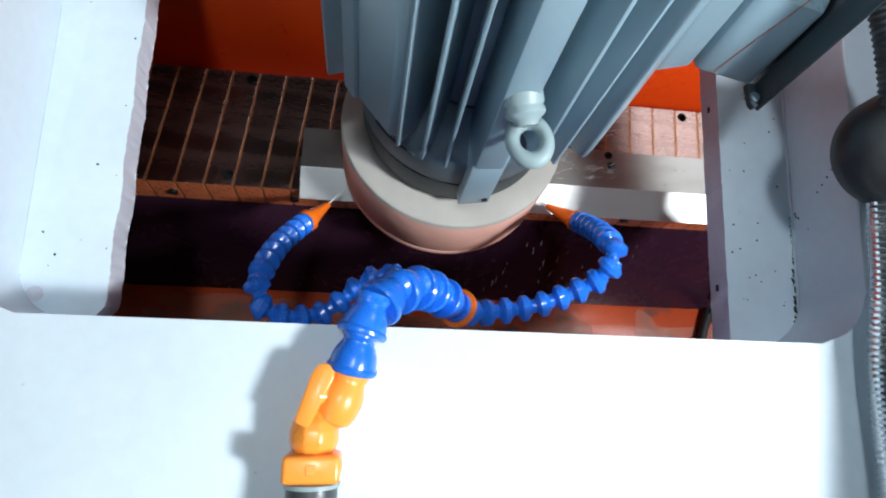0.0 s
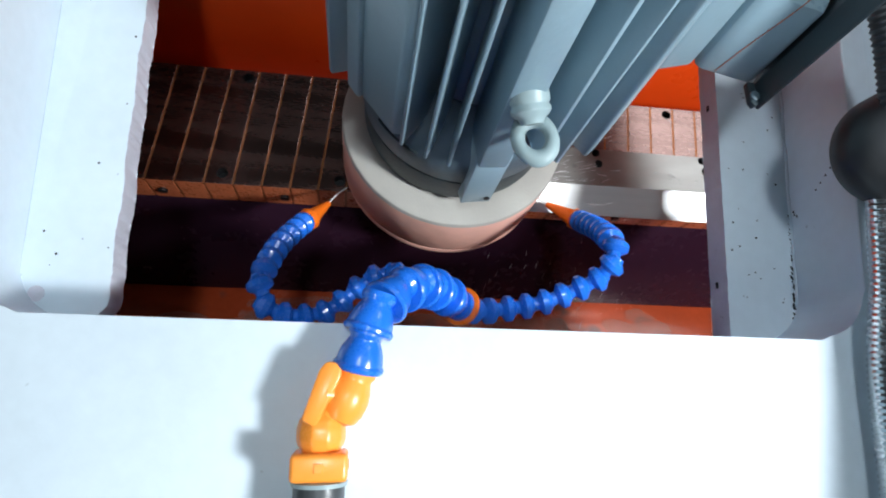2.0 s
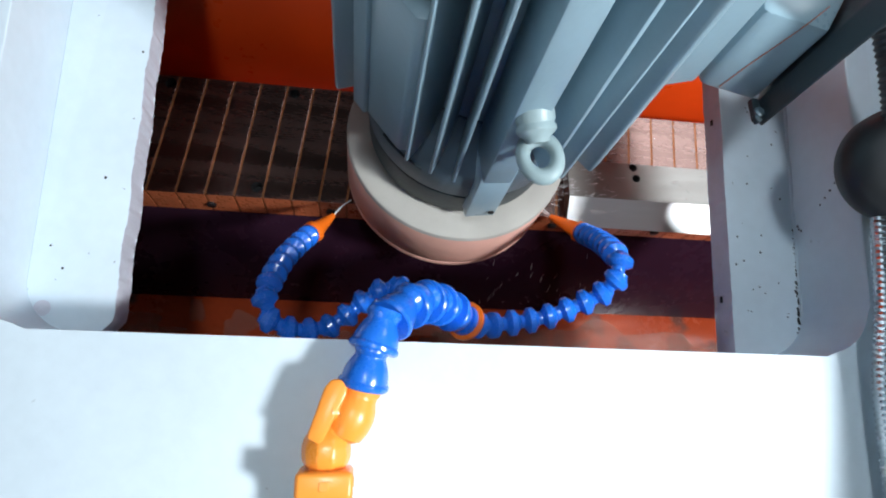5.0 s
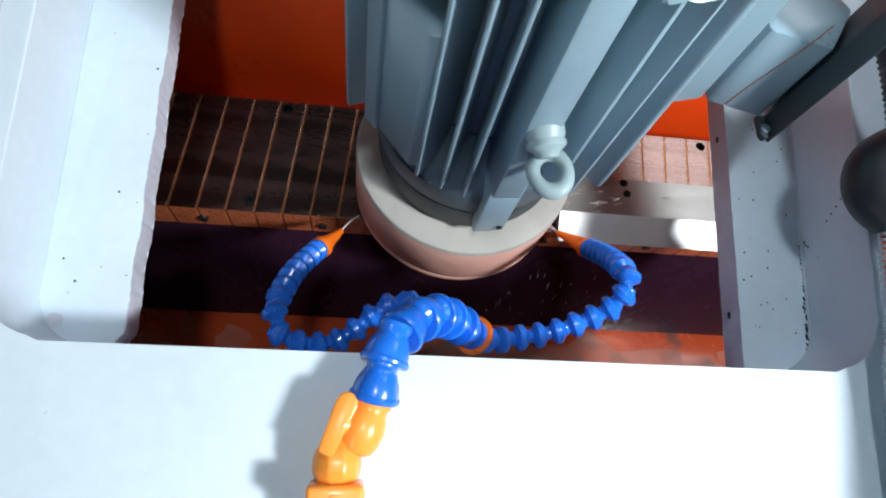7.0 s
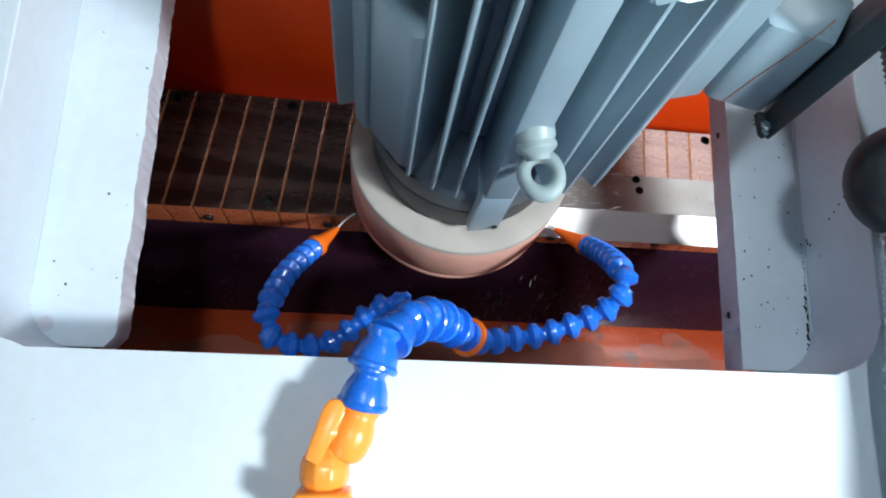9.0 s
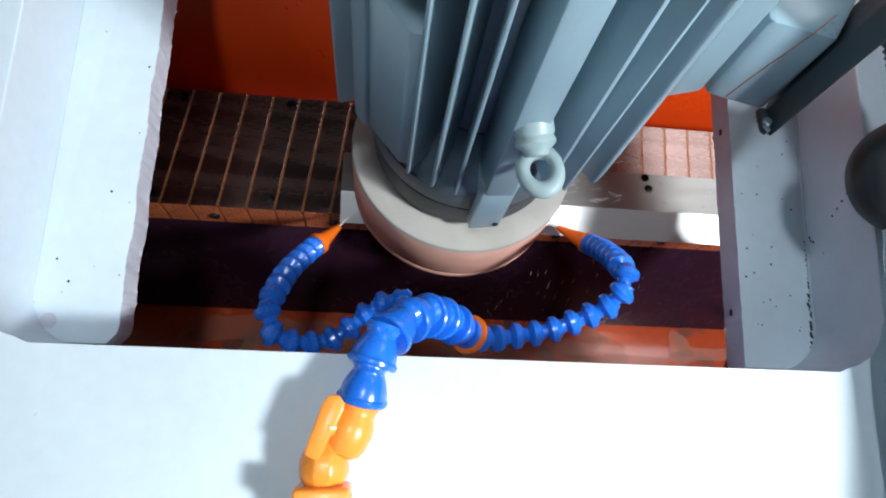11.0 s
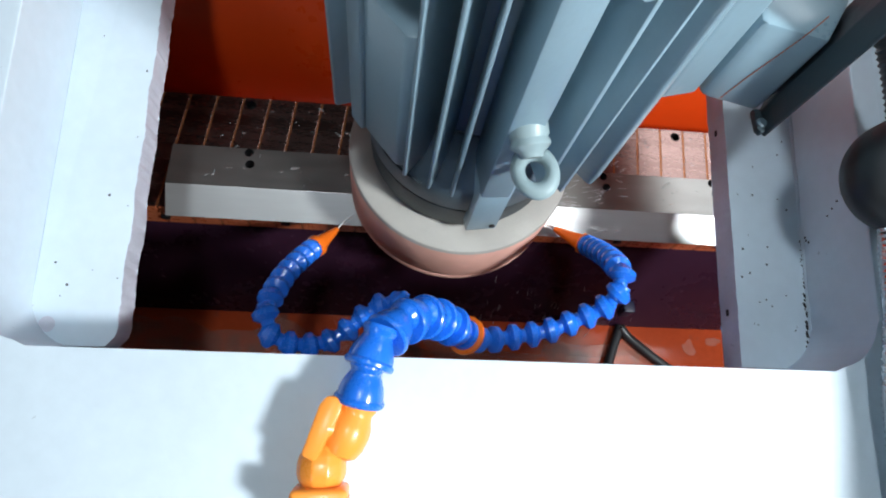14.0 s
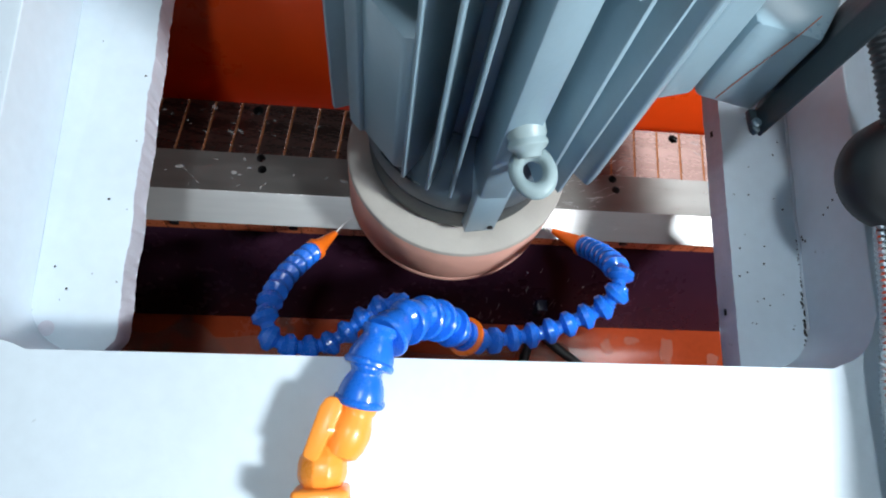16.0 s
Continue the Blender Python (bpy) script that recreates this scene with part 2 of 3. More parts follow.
def build_carriage():
    top = empty("machine_carriage", CASTING)
    tagged(top, "white-painted cast machine carriage with rectangular opening and chipped ledges", "machine frame")
    xl, xr, r = -0.261, 0.394, 0.042
    # front beam with the rounded corners of the opening
    bm = bmesh.new()
    outline = ([(xl, 0.66)] + arc(xl + r, -0.006 + r, r, 180, 270) + arc(xr - r, -0.006 + r, r, 270, 360) + [(xr, 0.66), (xr + 0.021, 0.66), (xr + 0.021, 0.0905), (0.447, 0.0905),
               (0.447, -0.46), (-0.50, -0.46), (-0.50, 0.0905), (xl - 0.021, 0.0905), (xl - 0.021, 0.66)])
    prism(bm, outline, -0.101, 0.0, 0.0025)
    part("opening_frame", bm, WHITE_PAINT, top, "broad white-painted front beam and side walls", smooth=True)
    for r0, r1 in ((-0.50, xl - 0.0215), (xr + 0.0215, 0.447)):
        bm = bmesh.new()
        box(bm, r0, r1, 0.0915, 0.66, -0.016, -0.0004, 0.002)
        part("rim_plate", bm, WHITE_PAINT, top)
    # unseen tapered plate, added only to shade the right end of the front beam
    bm = bmesh.new()
    prism(bm, [(-0.46, 0.0005), (0.34, 0.0005), (0.34, 0.066), (-0.46, 0.215)], 0.435, 0.447, 0.003, Matrix(((0, 0, 1, 0), (1, 0, 0, 0), (0, 1, 0, 0), (0, 0, 0, 1))))
    part("side_plate", bm, WHITE_PAINT, top)
    # ledges at the foot of the side walls
    for x0, x1, out in ((xl, -0.1955, 1), (0.3255, xr, -1)):
        bm = bmesh.new()
        lim = 0.034
        if out > 0:
            outline = [(x0, 0.66), (x0, -0.004), (x1 - lim * 0.2, -0.004), (x1, 0.004)] + [(x1 + random.uniform(-0.0010, 0.0010) + 0.0008 * math.sin(i * 0.37), 0.004 + 0.656 * i / 150) for i in range(1, 151)]
        else:
            outline = [(x1, 0.66), (x1, -0.004), (x0, -0.004), (x0, 0.02)] + [(x0 + random.uniform(-0.0005, 0.0005), 0.02 + 0.64 * i / 110) for i in range(1, 111)]
        prism(bm, outline, -0.101, -0.074, 0.0008)
        led = part("ledge", bm, [WHITE_PAINT, CHIPPED_EDGE], top, "white ledge with bare chipped rim")
        for p in led.data.polygons:
            if abs(p.normal.z) < 0.5:
                p.material_index = 1
    # weld of filler between the ledge and the wall
    for x, s in ((xr, -1),):
        bm = bmesh.new()
        tube(bm, [(x + s * 0.001, 0.03 + 0.02 * i, -0.0735 + 0.0006 * math.sin(i * 2.1)) for i in range(30)], 0.0011, 0.008, 8, 0.0004, 3)
        part("filler_seam", bm, WHITE_PAINT, top)
    # small pits in the paint
    rnd = random.Random(4)
    for i in range(34):
        bm = bmesh.new()
        if i < 24:
            x, y = rnd.uniform(0.331, 0.386), rnd.uniform(0.01, 0.24)
        elif i < 30:
            x, y = rnd.uniform(-0.250, -0.205), rnd.uniform(0.02, 0.26)
        else:
            x, y = -0.2, 0.05 + 0.06 * (i - 30)
        rr = rnd.uniform(0.0005, 0.0013)
        lathe(bm, [(rr, 0.0), (rr * 0.7, 0.0005)], 7, pose(x, y, -0.0742, 0, 0, rnd.uniform(0, 90)))
        part("paint_chip", bm, HOLE_BLACK, top)
    for v, h in ((0.128, -0.041), (0.133, -0.035), (0.138, -0.029), (0.143, -0.023), (0.112, -0.069), (0.110, -0.066), (0.115, -0.070)):
        bm = bmesh.new()
        box(bm, xr - 0.0006, xr + 0.001, v - rnd.uniform(0.0006, 0.0012), v + 0.001, h - 0.0009, h + rnd.uniform(0.0005, 0.001), 0.0003, 1)
        part("paint_chip", bm, HOLE_BLACK, top)
    for i in range(26):
        v = 0.012 + 0.004 * i + rnd.uniform(-0.002, 0.002)
        w = rnd.uniform(0.0006, 0.0016) * (1.3 if i < 16 else 0.6)
        bm = bmesh.new()
        lathe(bm, [(w, 0.0), (w * 0.6, 0.0004)], 6, pose(xr - rnd.uniform(0.0015, 0.004), v, -0.0740, 0, 0, rnd.uniform(0, 60)) @ Matrix.Diagonal((0.8, 1.8, 1, 1)))
        part("paint_chip", bm, HOLE_BLACK, top)
    for x, y, h in ((0.3252, 0.219, -0.088), (0.3252, 0.045, -0.089)):
        bm = bmesh.new()
        box(bm, x - 0.0008, x, y - 0.003, y + 0.003, h - 0.002, h + 0.002, 0.0004, 1)
        part("paint_chip", bm, HOLE_BLACK, top)
    bm = bmesh.new()
    lathe(bm, [(0.0062, 0), (0.0062, 0.0008), (0.0045, 0.0011)], 18, pose(-0.247, 0.012, -0.0745))
    part("plug", bm, CHIPPED_EDGE, top, "grey filled screw plug")
    return top


carriage = build_carriage()

# ---- motor ----
AX, AY = 0.083, 0.318


def radial(angle, r0, r1, half, z0, z1, name, mat, parent, taper=0.0, label="", bevel=0.0015):
    bm = bmesh.new()
    prism(bm, [(r0, -half), (r1, -half + taper), (r1, half - taper), (r0, half)], z0, z1, bevel)
    return part(name, bm, mat, parent, label, True, pose(0, 0, 0, 0, 0, angle))


def build_motor():
    top = empty("electric_motor", pose(AX, AY, 0))
    tagged(top, "grey-enamelled finned electric motor standing upright over the grinding wheel", "motor")
    bm = bmesh.new()
    lathe(bm, [(0.064, 0.185), (0.068, 0.19), (0.068, 0.62), (0.06, 0.625)], 64)
    part("body", bm, MOTOR_PAINT, top)
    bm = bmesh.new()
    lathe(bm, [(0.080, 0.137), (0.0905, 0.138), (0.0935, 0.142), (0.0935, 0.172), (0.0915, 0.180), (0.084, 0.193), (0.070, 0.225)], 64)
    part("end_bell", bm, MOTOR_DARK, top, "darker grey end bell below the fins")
    # ring and flange are coloured near-black for the shadow between bell and wheel
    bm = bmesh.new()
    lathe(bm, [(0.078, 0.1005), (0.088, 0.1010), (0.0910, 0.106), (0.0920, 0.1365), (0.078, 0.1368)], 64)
    part("bearing_ring", bm, DARK_AND_SHADE, top, "bearing ring under the end bell, shade painted in")
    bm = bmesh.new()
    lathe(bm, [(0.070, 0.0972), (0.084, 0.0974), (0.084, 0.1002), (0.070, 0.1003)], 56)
    part("flange", bm, DARK_AND_SHADE, top)
    # cast slot in the end bell, drawn as a thin dark bead
    bm = bmesh.new()
    tube(bm, [(0.0942 * math.cos(radians(a)), 0.0942 * math.sin(radians(a)), 0.169) for a in range(-146, -117, 4)], 0.0011, 0.003, 8)
    part("cast_groove", bm, DARK_AND_SHADE, top)
    # fins facing the beam
    for a in (-123.3, -112.2, -102.3):
        radial(a, 0.062, 0.1115, 0.0024, 0.200, 0.60, "fin", MOTOR_PAINT, top, 0.0010, bevel=0.0008)
    for a in (62, 74, 86, 98, 110, 122, 134, 146, 20, 34, 48):
        radial(a, 0.062, 0.118, 0.0026, 0.194, 0.60, "fin", MOTOR_PAINT, top, 0.0012, bevel=0.0008)
    radial(-84.8, 0.07, 0.1105, 0.0123, 0.205, 0.60, "mounting_pad", MOTOR_PAINT, top, 0.001)
    radial(-82, 0.07, 0.101, 0.016, 0.117, 0.2045, "lug", MOTOR_PAINT, top, 0.002, "cast lug of the end bell")
    # fins beside the terminal box, each leaning a little outwards
    for root, tip0, tip1, half, z0 in ((-57, (0.0478, -0.1007), (0.0484, -0.1004), 0.0024, 0.205), (-47, (0.0645, -0.0985), (0.0722, -0.0934), 0.0024, 0.200)):
        bm = bmesh.new()
        r = Vector((0.060 * math.cos(radians(root)), 0.060 * math.sin(radians(root))))
        rings = []
        for z, tip in ((z0, Vector(tip0)), (0.4085, Vector(tip1))):
            n = (tip - r).normalized()
            side = Vector((-n.y, n.x)) * half
            rings.append([bm.verts.new((p.x, p.y, z)) for p in (r - side * 1.3, tip - side * 0.7, tip + side * 0.7, r + side * 1.3)])
        bm.faces.new(rings[0])
        bm.faces.new(rings[1])
        es = [bm.faces.new((rings[0][k], rings[0][(k + 1) % 4], rings[1][(k + 1) % 4], rings[1][k])) for k in range(4)]
        bmesh.ops.bevel(bm, geom=list({e for f in es for e in f.edges}), offset=0.0008, segments=2, affect="EDGES", profile=0.5)
        part("fin", bm, MOTOR_PAINT, top)
    bm = bmesh.new()
    prism(bm, [(0.042, -0.040), (0.0868, -0.0900), (0.0895, -0.0905), (0.0980, -0.0815), (0.136, -0.032), (0.09, 0.0)], 0.199, 0.60, 0.002)
    part("flank_plate", bm, MOTOR_PAINT, top)
    bm = bmesh.new()
    prism(bm, [(0.090, -0.02), (0.1375, -0.0315), (0.1665, -0.0235), (0.1665, 0.03), (0.08, 0.04)], 0.2395, 0.42, 0.003)
    part("terminal_pad", bm, MOTOR_PAINT, top)
    bm = bmesh.new()
    prism(bm, [(0.1605, -0.004), (0.1815, -0.004), (0.1815, 0.045), (0.1605, 0.03)], 0.235, 0.305, 0.001)
    part("neck", bm, MOTOR_DARK, top)
    # plate with a rib and a slot on the other flank
    bm = bmesh.new()
    prism(bm, [(0.05, 0.0), (-0.055, -0.02), (-0.090, -0.036), (-0.0975, -0.0500), (-0.068, -0.0875), (-0.060, -0.088), (-0.035, -0.05)], 0.205, 0.350, 0.0025)
    part("side_plate", bm, MOTOR_PAINT, top)
    bm = bmesh.new()
    prism(bm, [(-0.080, -0.030), (-0.1032, -0.0425), (-0.1040, -0.0475), (-0.0955, -0.0590), (-0.0925, -0.0575), (-0.075, -0.035)], 0.207, 0.60, 0.0018)
    part("rib", bm, MOTOR_PAINT, top)
    bm = bmesh.new()
    prism(bm, [(-0.05, -0.010), (-0.1175, -0.0335), (-0.1195, -0.0290), (-0.1185, -0.012), (-0.05, 0.012)], 0.198, 0.60, 0.0015)
    part("rib", bm, MOTOR_PAINT, top)
    # end bracket closing the tops of the slots
    # this ring is out of view, added to keep overhead light off the slots
    bm = bmesh.new()
    prism(bm, arc(0, 0, 0.1125, -262, -69.5, 36) + arc(0, 0, 0.06, -69.5, -262, 36), 0.432, 0.60, 0.002)
    part("end_bracket", bm, MOTOR_PAINT, top)
    bm = bmesh.new()
    prism(bm, arc(0, 0, 0.1130, -73, -62, 4) + [(0.0725, -0.0960), (0.0875, -0.0915), (0.045, -0.040), (0.017, -0.056)], 0.4085, 0.60, 0.003)
    part("end_bracket", bm, MOTOR_PAINT, top)
    # lifting eye
    ring = bmesh.new()
    n, k, rr, tr = 40, 14, 0.0118, 0.0051
    verts = [[ring.verts.new(((rr + tr * math.cos(2 * math.pi * j / k)) * math.cos(2 * math.pi * i / n), (rr + tr * math.cos(2 * math.pi * j / k)) * math.sin(2 * math.pi * i / n), tr * math.sin(2 * math.pi * j / k))) for j in range(k)] for i in range(n)]
    for i in range(n):
        for j in range(k):
            ring.faces.new((verts[i][j], verts[(i + 1) % n][j], verts[(i + 1) % n][(j + 1) % k], verts[i][(j + 1) % k]))
    eye = part("lifting_eye", ring, EYE_PAINT, top, "pale grey forged lifting eye", True, pose(0.0215, -0.1245, 0.277, 0, -14, 15) @ Matrix.Diagonal((0.93, 1.18, 1.0, 1.0)))
    bm = bmesh.new()
    way = Vector((0.22, -1, -0.45)).normalized()
    lathe(bm, [(0.0126, -0.004), (0.0128, 0.004), (0.0118, 0.0055), (0.0118, 0.0065), (0.0129, 0.0080), (0.0129, 0.0105), (0.0112, 0.0125), (0.0085, 0.0145), (0.0072, 0.018)], 28, along(Vector((0.0125, -0.1060, 0.2975)), way))
    part("eye_collar", bm, EYE_PAINT, top)
    bm = bmesh.new()
    lathe(bm, [(0.0028, 0), (0.0028, 0.001)], 12, along(Vector((0.0225, -0.1, 0.128)), Vector((0.14, -1, 0))))
    part("screw_hole", bm, HOLE_BLACK, top)
    # terminal box on the flank
    bm = bmesh.new()
    prism(bm, [(0.1765, -0.0155), (0.1815, -0.0185), (0.2235, -0.0285), (0.250, 0.012), (0.215, 0.06), (0.1765, 0.05)], 0.229, 0.314, 0.004)
    tb = part("terminal_box", bm, MOTOR_PAINT, top, "grey cast terminal box on the motor's flank")
    bm = bmesh.new()
    prism(bm, [(0.2255, -0.030), (0.2252, -0.0505), (0.2275, -0.0525), (0.262, 0.004), (0.2515, 0.012)], 0.2285, 0.44, 0.0012)
    part("lid", bm, DARK_AND_SHADE, tb, "dark lid edge with a screw pocket")
    bm = bmesh.new()
    prism(bm, [(0.2185, -0.0295), (0.2185, -0.0485), (0.2215, -0.0520), (0.2253, -0.0500), (0.2253, -0.0295)], 0.2285, 0.2345, 0.001)
    part("screw_ear", bm, DARK_AND_SHADE, tb)
    bm = bmesh.new()
    tube(bm, [(0.192, -0.0212, 0.2335), (0.197, -0.0224, 0.265), (0.206, -0.0245, 0.31), (0.209, -0.0252, 0.335)], 0.0004, 0.004, 6)
    part("scratch", bm, CHUCK_SIDE, tb, "thin rusty scratch")
    bm = bmesh.new()
    lathe(bm, [(0.0042, 0.0), (0.0042, 0.002), (0.003, 0.003)], 14, pose(0.2222, -0.0435, 0.2345))
    part("screw", bm, MOTOR_DARK, tb)
    return top


motor = build_motor()


def build_wheel():
    top = empty("grinding_wheel", pose(AX, AY - 0.002, 0))
    tagged(top, "cream-coloured abrasive cup grinding wheel on the motor shaft", "grinding wheel")
    bm = bmesh.new()
    lathe(bm, [(0.055, 0.0130), (0.1105, 0.0130), (0.1125, 0.0145), (0.1127, 0.021), (0.1118, 0.022), (0.1127, 0.0235), (0.1128, 0.0885), (0.1115, 0.0925), (0.108, 0.0945), (0.086, 0.0965), (0.055, 0.0965)], 128, closed=True)
    rim = part("wheel_body", bm, [ABRASIVE, ABRASIVE_BOUNCE], top)
    # wheel side takes the colour with the orange bounce painted in
    for p in rim.data.polygons:
        p.material_index = 1 if p.center.z < 0.088 else 0
    bm = bmesh.new()
    lathe(bm, [(0.054, 0.03), (0.054, 0.0975), (0.08, 0.0975), (0.08, 0.0978), (0.03, 0.0979)], 64)
    part("wheel_flange", bm, MOTOR_DARK, top, "dark steel clamping flange")
    return top


wheel = build_wheel()


# ---- moving table ----
def build_table():
    top = empty("machine_table")
    tagged(top, "orange-painted coolant tray of the travelling machine table", "machine table")
    x0, x1 = -0.95, 1.25
    bm = bmesh.new()
    box(bm, x0, x1, 0.02, 0.215, -0.20, -0.19, 0.001)
    part("tray_floor", bm, TRAY_FILM, top, "orange tray floor under a brown coolant film")
    bm = bmesh.new()
    box(bm, x0, x1, 0.01, 0.02, -0.20, -0.06, 0.002)
    part("tray_rim", bm, ORANGE_PAINT, top)
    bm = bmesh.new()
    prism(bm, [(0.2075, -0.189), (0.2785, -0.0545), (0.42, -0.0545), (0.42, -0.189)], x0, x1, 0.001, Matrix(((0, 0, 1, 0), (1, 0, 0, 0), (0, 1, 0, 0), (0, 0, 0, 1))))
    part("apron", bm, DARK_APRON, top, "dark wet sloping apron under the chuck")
    bm = bmesh.new()
    box(bm, x0, x1, 0.421, 0.485, -0.11, -0.10, 0.001)
    part("tray_floor", bm, ORANGE_PAINT, top)
    bm = bmesh.new()
    # the guard stands upright at its foot and leans back above in one sweep
    face = [(0.4855 + 0.335 * (i / 28) ** 2.2, -0.105 + 0.42 * (i / 28) ** 0.92) for i in range(29)] + [(0.8205 + 0.030 * i, 0.315 + 0.030 * i) for i in range(1, 7)]
    prism(bm, face + [(y + 0.012, z - 0.003) for y, z in reversed(face)], x0, x1, 0.001, Matrix(((0, 0, 1, 0), (1, 0, 0, 0), (0, 1, 0, 0), (0, 0, 0, 1))))
    part("back_guard", bm, ORANGE_PAINT, top, "orange splash guard behind the chuck")
    return top


table = build_table()
SLANT = 0.095
CHUCK_TOP = -0.008


def build_chuck():
    top = empty("magnetic_chuck")
    tagged(top, "long steel magnetic chuck with slanting brass strips, wet with coolant", "magnetic chuck")
    x0, n, pitch = -0.2253 - 20 * 0.0306, 62, 0.0306
    yf, yb = 0.277, 0.425
    half = 0.0012
    shear = lambda y: SLANT * (y - 0.4225)
    bm = bmesh.new()
    box(bm, x0 - 0.02, x0 + n * pitch + 0.02, yf + 0.004, yb - 0.004, -0.0535, CHUCK_TOP - 0.020)
    part("body", bm, CHUCK_SIDE, top)

    def plate_mesh():
        b = bmesh.new()
        prism(b, [(half + shear(yf), yf), (pitch - half + shear(yf), yf), (pitch - half + shear(yb), yb), (half + shear(yb), yb)], -0.052, CHUCK_TOP, 0.0003)
        return b
    plain = part("pole_plate", plate_mesh(), [CHUCK_STEEL, CHUCK_SIDE], top, "", False)
    for p in plain.data.polygons:
        p.material_index = 0 if p.normal.z > 0.5 else 1
    sb = bmesh.new()
    prism(sb, [(-half + shear(yf), yf + 0.0006), (half + shear(yf), yf + 0.0006), (half + shear(yb), yb - 0.0006), (-half + shear(yb), yb - 0.0006)], -0.0515, CHUCK_TOP - 0.00015)
    strip = part("brass_strip", sb, BRASS, top, "", False)
    fronts = [-0.0579 + 0.1327 * i for i in range(-6, 10)]
    backs = [-0.0430 + 0.1327 * i for i in range(-6, 10)]
    sides = [-0.0579 + 0.1327 * (i + 0.5) for i in range(-6, 10)]
    for i in range(n):
        x = x0 + i * pitch
        mine = []
        for lst, y in ((fronts, 0.290), (backs, 0.415)):
            for hx in lst:
                if x + shear(y) + 0.008 <= hx < x + pitch + shear(y) + 0.008:
                    mine.append((min(max(hx - x, 0.0085 + shear(y)), pitch - 0.0085 + shear(y)), y, CHUCK_TOP, 0.0062, 0.012, "z"))
        if i == 0:
            plain.matrix_basis = pose(x, 0, 0)
            strip.matrix_basis = pose(x, 0, 0)
            continue
        again(strip, top, pose(x, 0, 0))
        if mine:
            q = part("pole_plate", plate_mesh(), [CHUCK_STEEL, CHUCK_SIDE], top, "", False)
            for p in q.data.polygons:
                p.material_index = 0 if p.normal.z > 0.5 else 1
            q.matrix_basis = Matrix()
            drilled(q, mine, HOLE_BLACK)
            q.matrix_basis = pose(x, 0, 0)
        else:
            again(plain, top, pose(x, 0, 0))
    bb = bmesh.new()
    lathe(bb, [(0.0052, 0.0), (0.0052, 0.003), (0.004, 0.0035)], 14, pose(0, 0.2768, -0.032, 90, 0, 0))
    bolt = part("side_screw", bb, HOLE_BLACK, top)
    for i, hx in enumerate(sides):
        if i == 0:
            bolt.matrix_basis = pose(hx, 0, 0)
        else:
            again(bolt, top, pose(hx, 0, 0))
    return top


chuck = build_chuck()


def build_blade():
    bm = bmesh.new()
    outline = [(0.2662, -0.0068), (0.270, -0.0078), (0.345, -0.0078), (0.346, 0.0105), (0.2972, 0.0110)]
    prism(bm, outline, 0.0172, 1.02, 0.0004, Matrix(((0, 0, 1, 0), (1, 0, 0, 0), (0, 1, 0, 0), (0, 0, 0, 1))))
    ob = obj("steel_blade", bm, [BLADE_STEEL, BEVEL_STEEL])
    tagged(ob, "long bright steel machine knife with paired holes on the chuck", "machine knife")
    for p in ob.data.polygons:
        p.material_index = 1 if (p.normal.y < -0.2 and p.normal.z > 0.5) else 0
    holes = []
    for i in range(7):
        for y, dx in ((0.3405, 0.0), (0.3262, 0.0026)):
            holes.append((0.100 + 0.137 * i + dx, y, 0.0108, 0.0050, 0.017, "z"))
    drilled(ob, holes, HOLE_BLACK)
    return ob


blade = build_blade()


# ---- coolant hoses ----
def segment_mesh(radius, pitch, thick=False):
    """One ball-and-socket piece of jointed hose."""
    bm = bmesh.new()
    R, p = radius, pitch
    if thick:
        lathe(bm, [(0.70 * R, -0.06 * p), (0.97 * R, -0.05 * p), (1.03 * R, 0.0), (1.04 * R, 0.08 * p), (1.00 * R, 0.13 * p), (0.955 * R, 0.155 * p), (0.93 * R, 0.30 * p), (0.86 * R, 0.48 * p), (0.74 * R, 0.66 * p), (0.64 * R, 0.78 * p), (0.63 * R, 0.84 * p), (0.74 * R, 0.98 * p), (0.72 * R, 1.10 * p)], 32)
        return bm
    lathe(bm, [(0.45 * R, -0.10 * p), (0.52 * R, 0.0), (0.52 * R, 0.18 * p), (0.95 * R, 0.38 * p), (1.0 * R, 0.41 * p), (1.0 * R, 0.68 * p), (0.96 * R, 0.71 * p), (0.62 * R, 0.92 * p), (0.52 * R, 0.98 * p), (0.45 * R, 1.1 * p)], 28)
    return bm


def hose(name, points, radius, pitch, label):
    """A jointed hose whose pieces fill the path; also gives where it ends."""
    top = empty(name)
    tagged(top, label, "coolant hose")
    fine = smooth_path(points, 0.0005)
    pitch = len(fine) * 0.0005 / max(1, round(len(fine) * 0.0005 / pitch))
    first = None
    for place, way in smooth_path(points, pitch * 0.9999)[:round(len(fine) * 0.0005 / pitch)]:
        m = along(place, way)
        if first is None:
            first = part("segment", segment_mesh(radius, pitch, radius > 0.014), BLUE_PLASTIC, top)
            first.data.set_sharp_from_angle(angle=radians(24))
            first.matrix_basis = m
        else:
            again(first, top, m)
    return top


MAIN = [(-0.0016, 0.0518, 0.2165), (0.0021, 0.0692, 0.2220), (0.0068, 0.0834, 0.2225), (0.0150, 0.0962, 0.2170), (0.0265, 0.1074, 0.2055), (0.0405, 0.1162, 0.1880), (0.0578, 0.1208, 0.1600), (0.0713, 0.1195, 0.1400), (0.0808, 0.1176, 0.1280)]
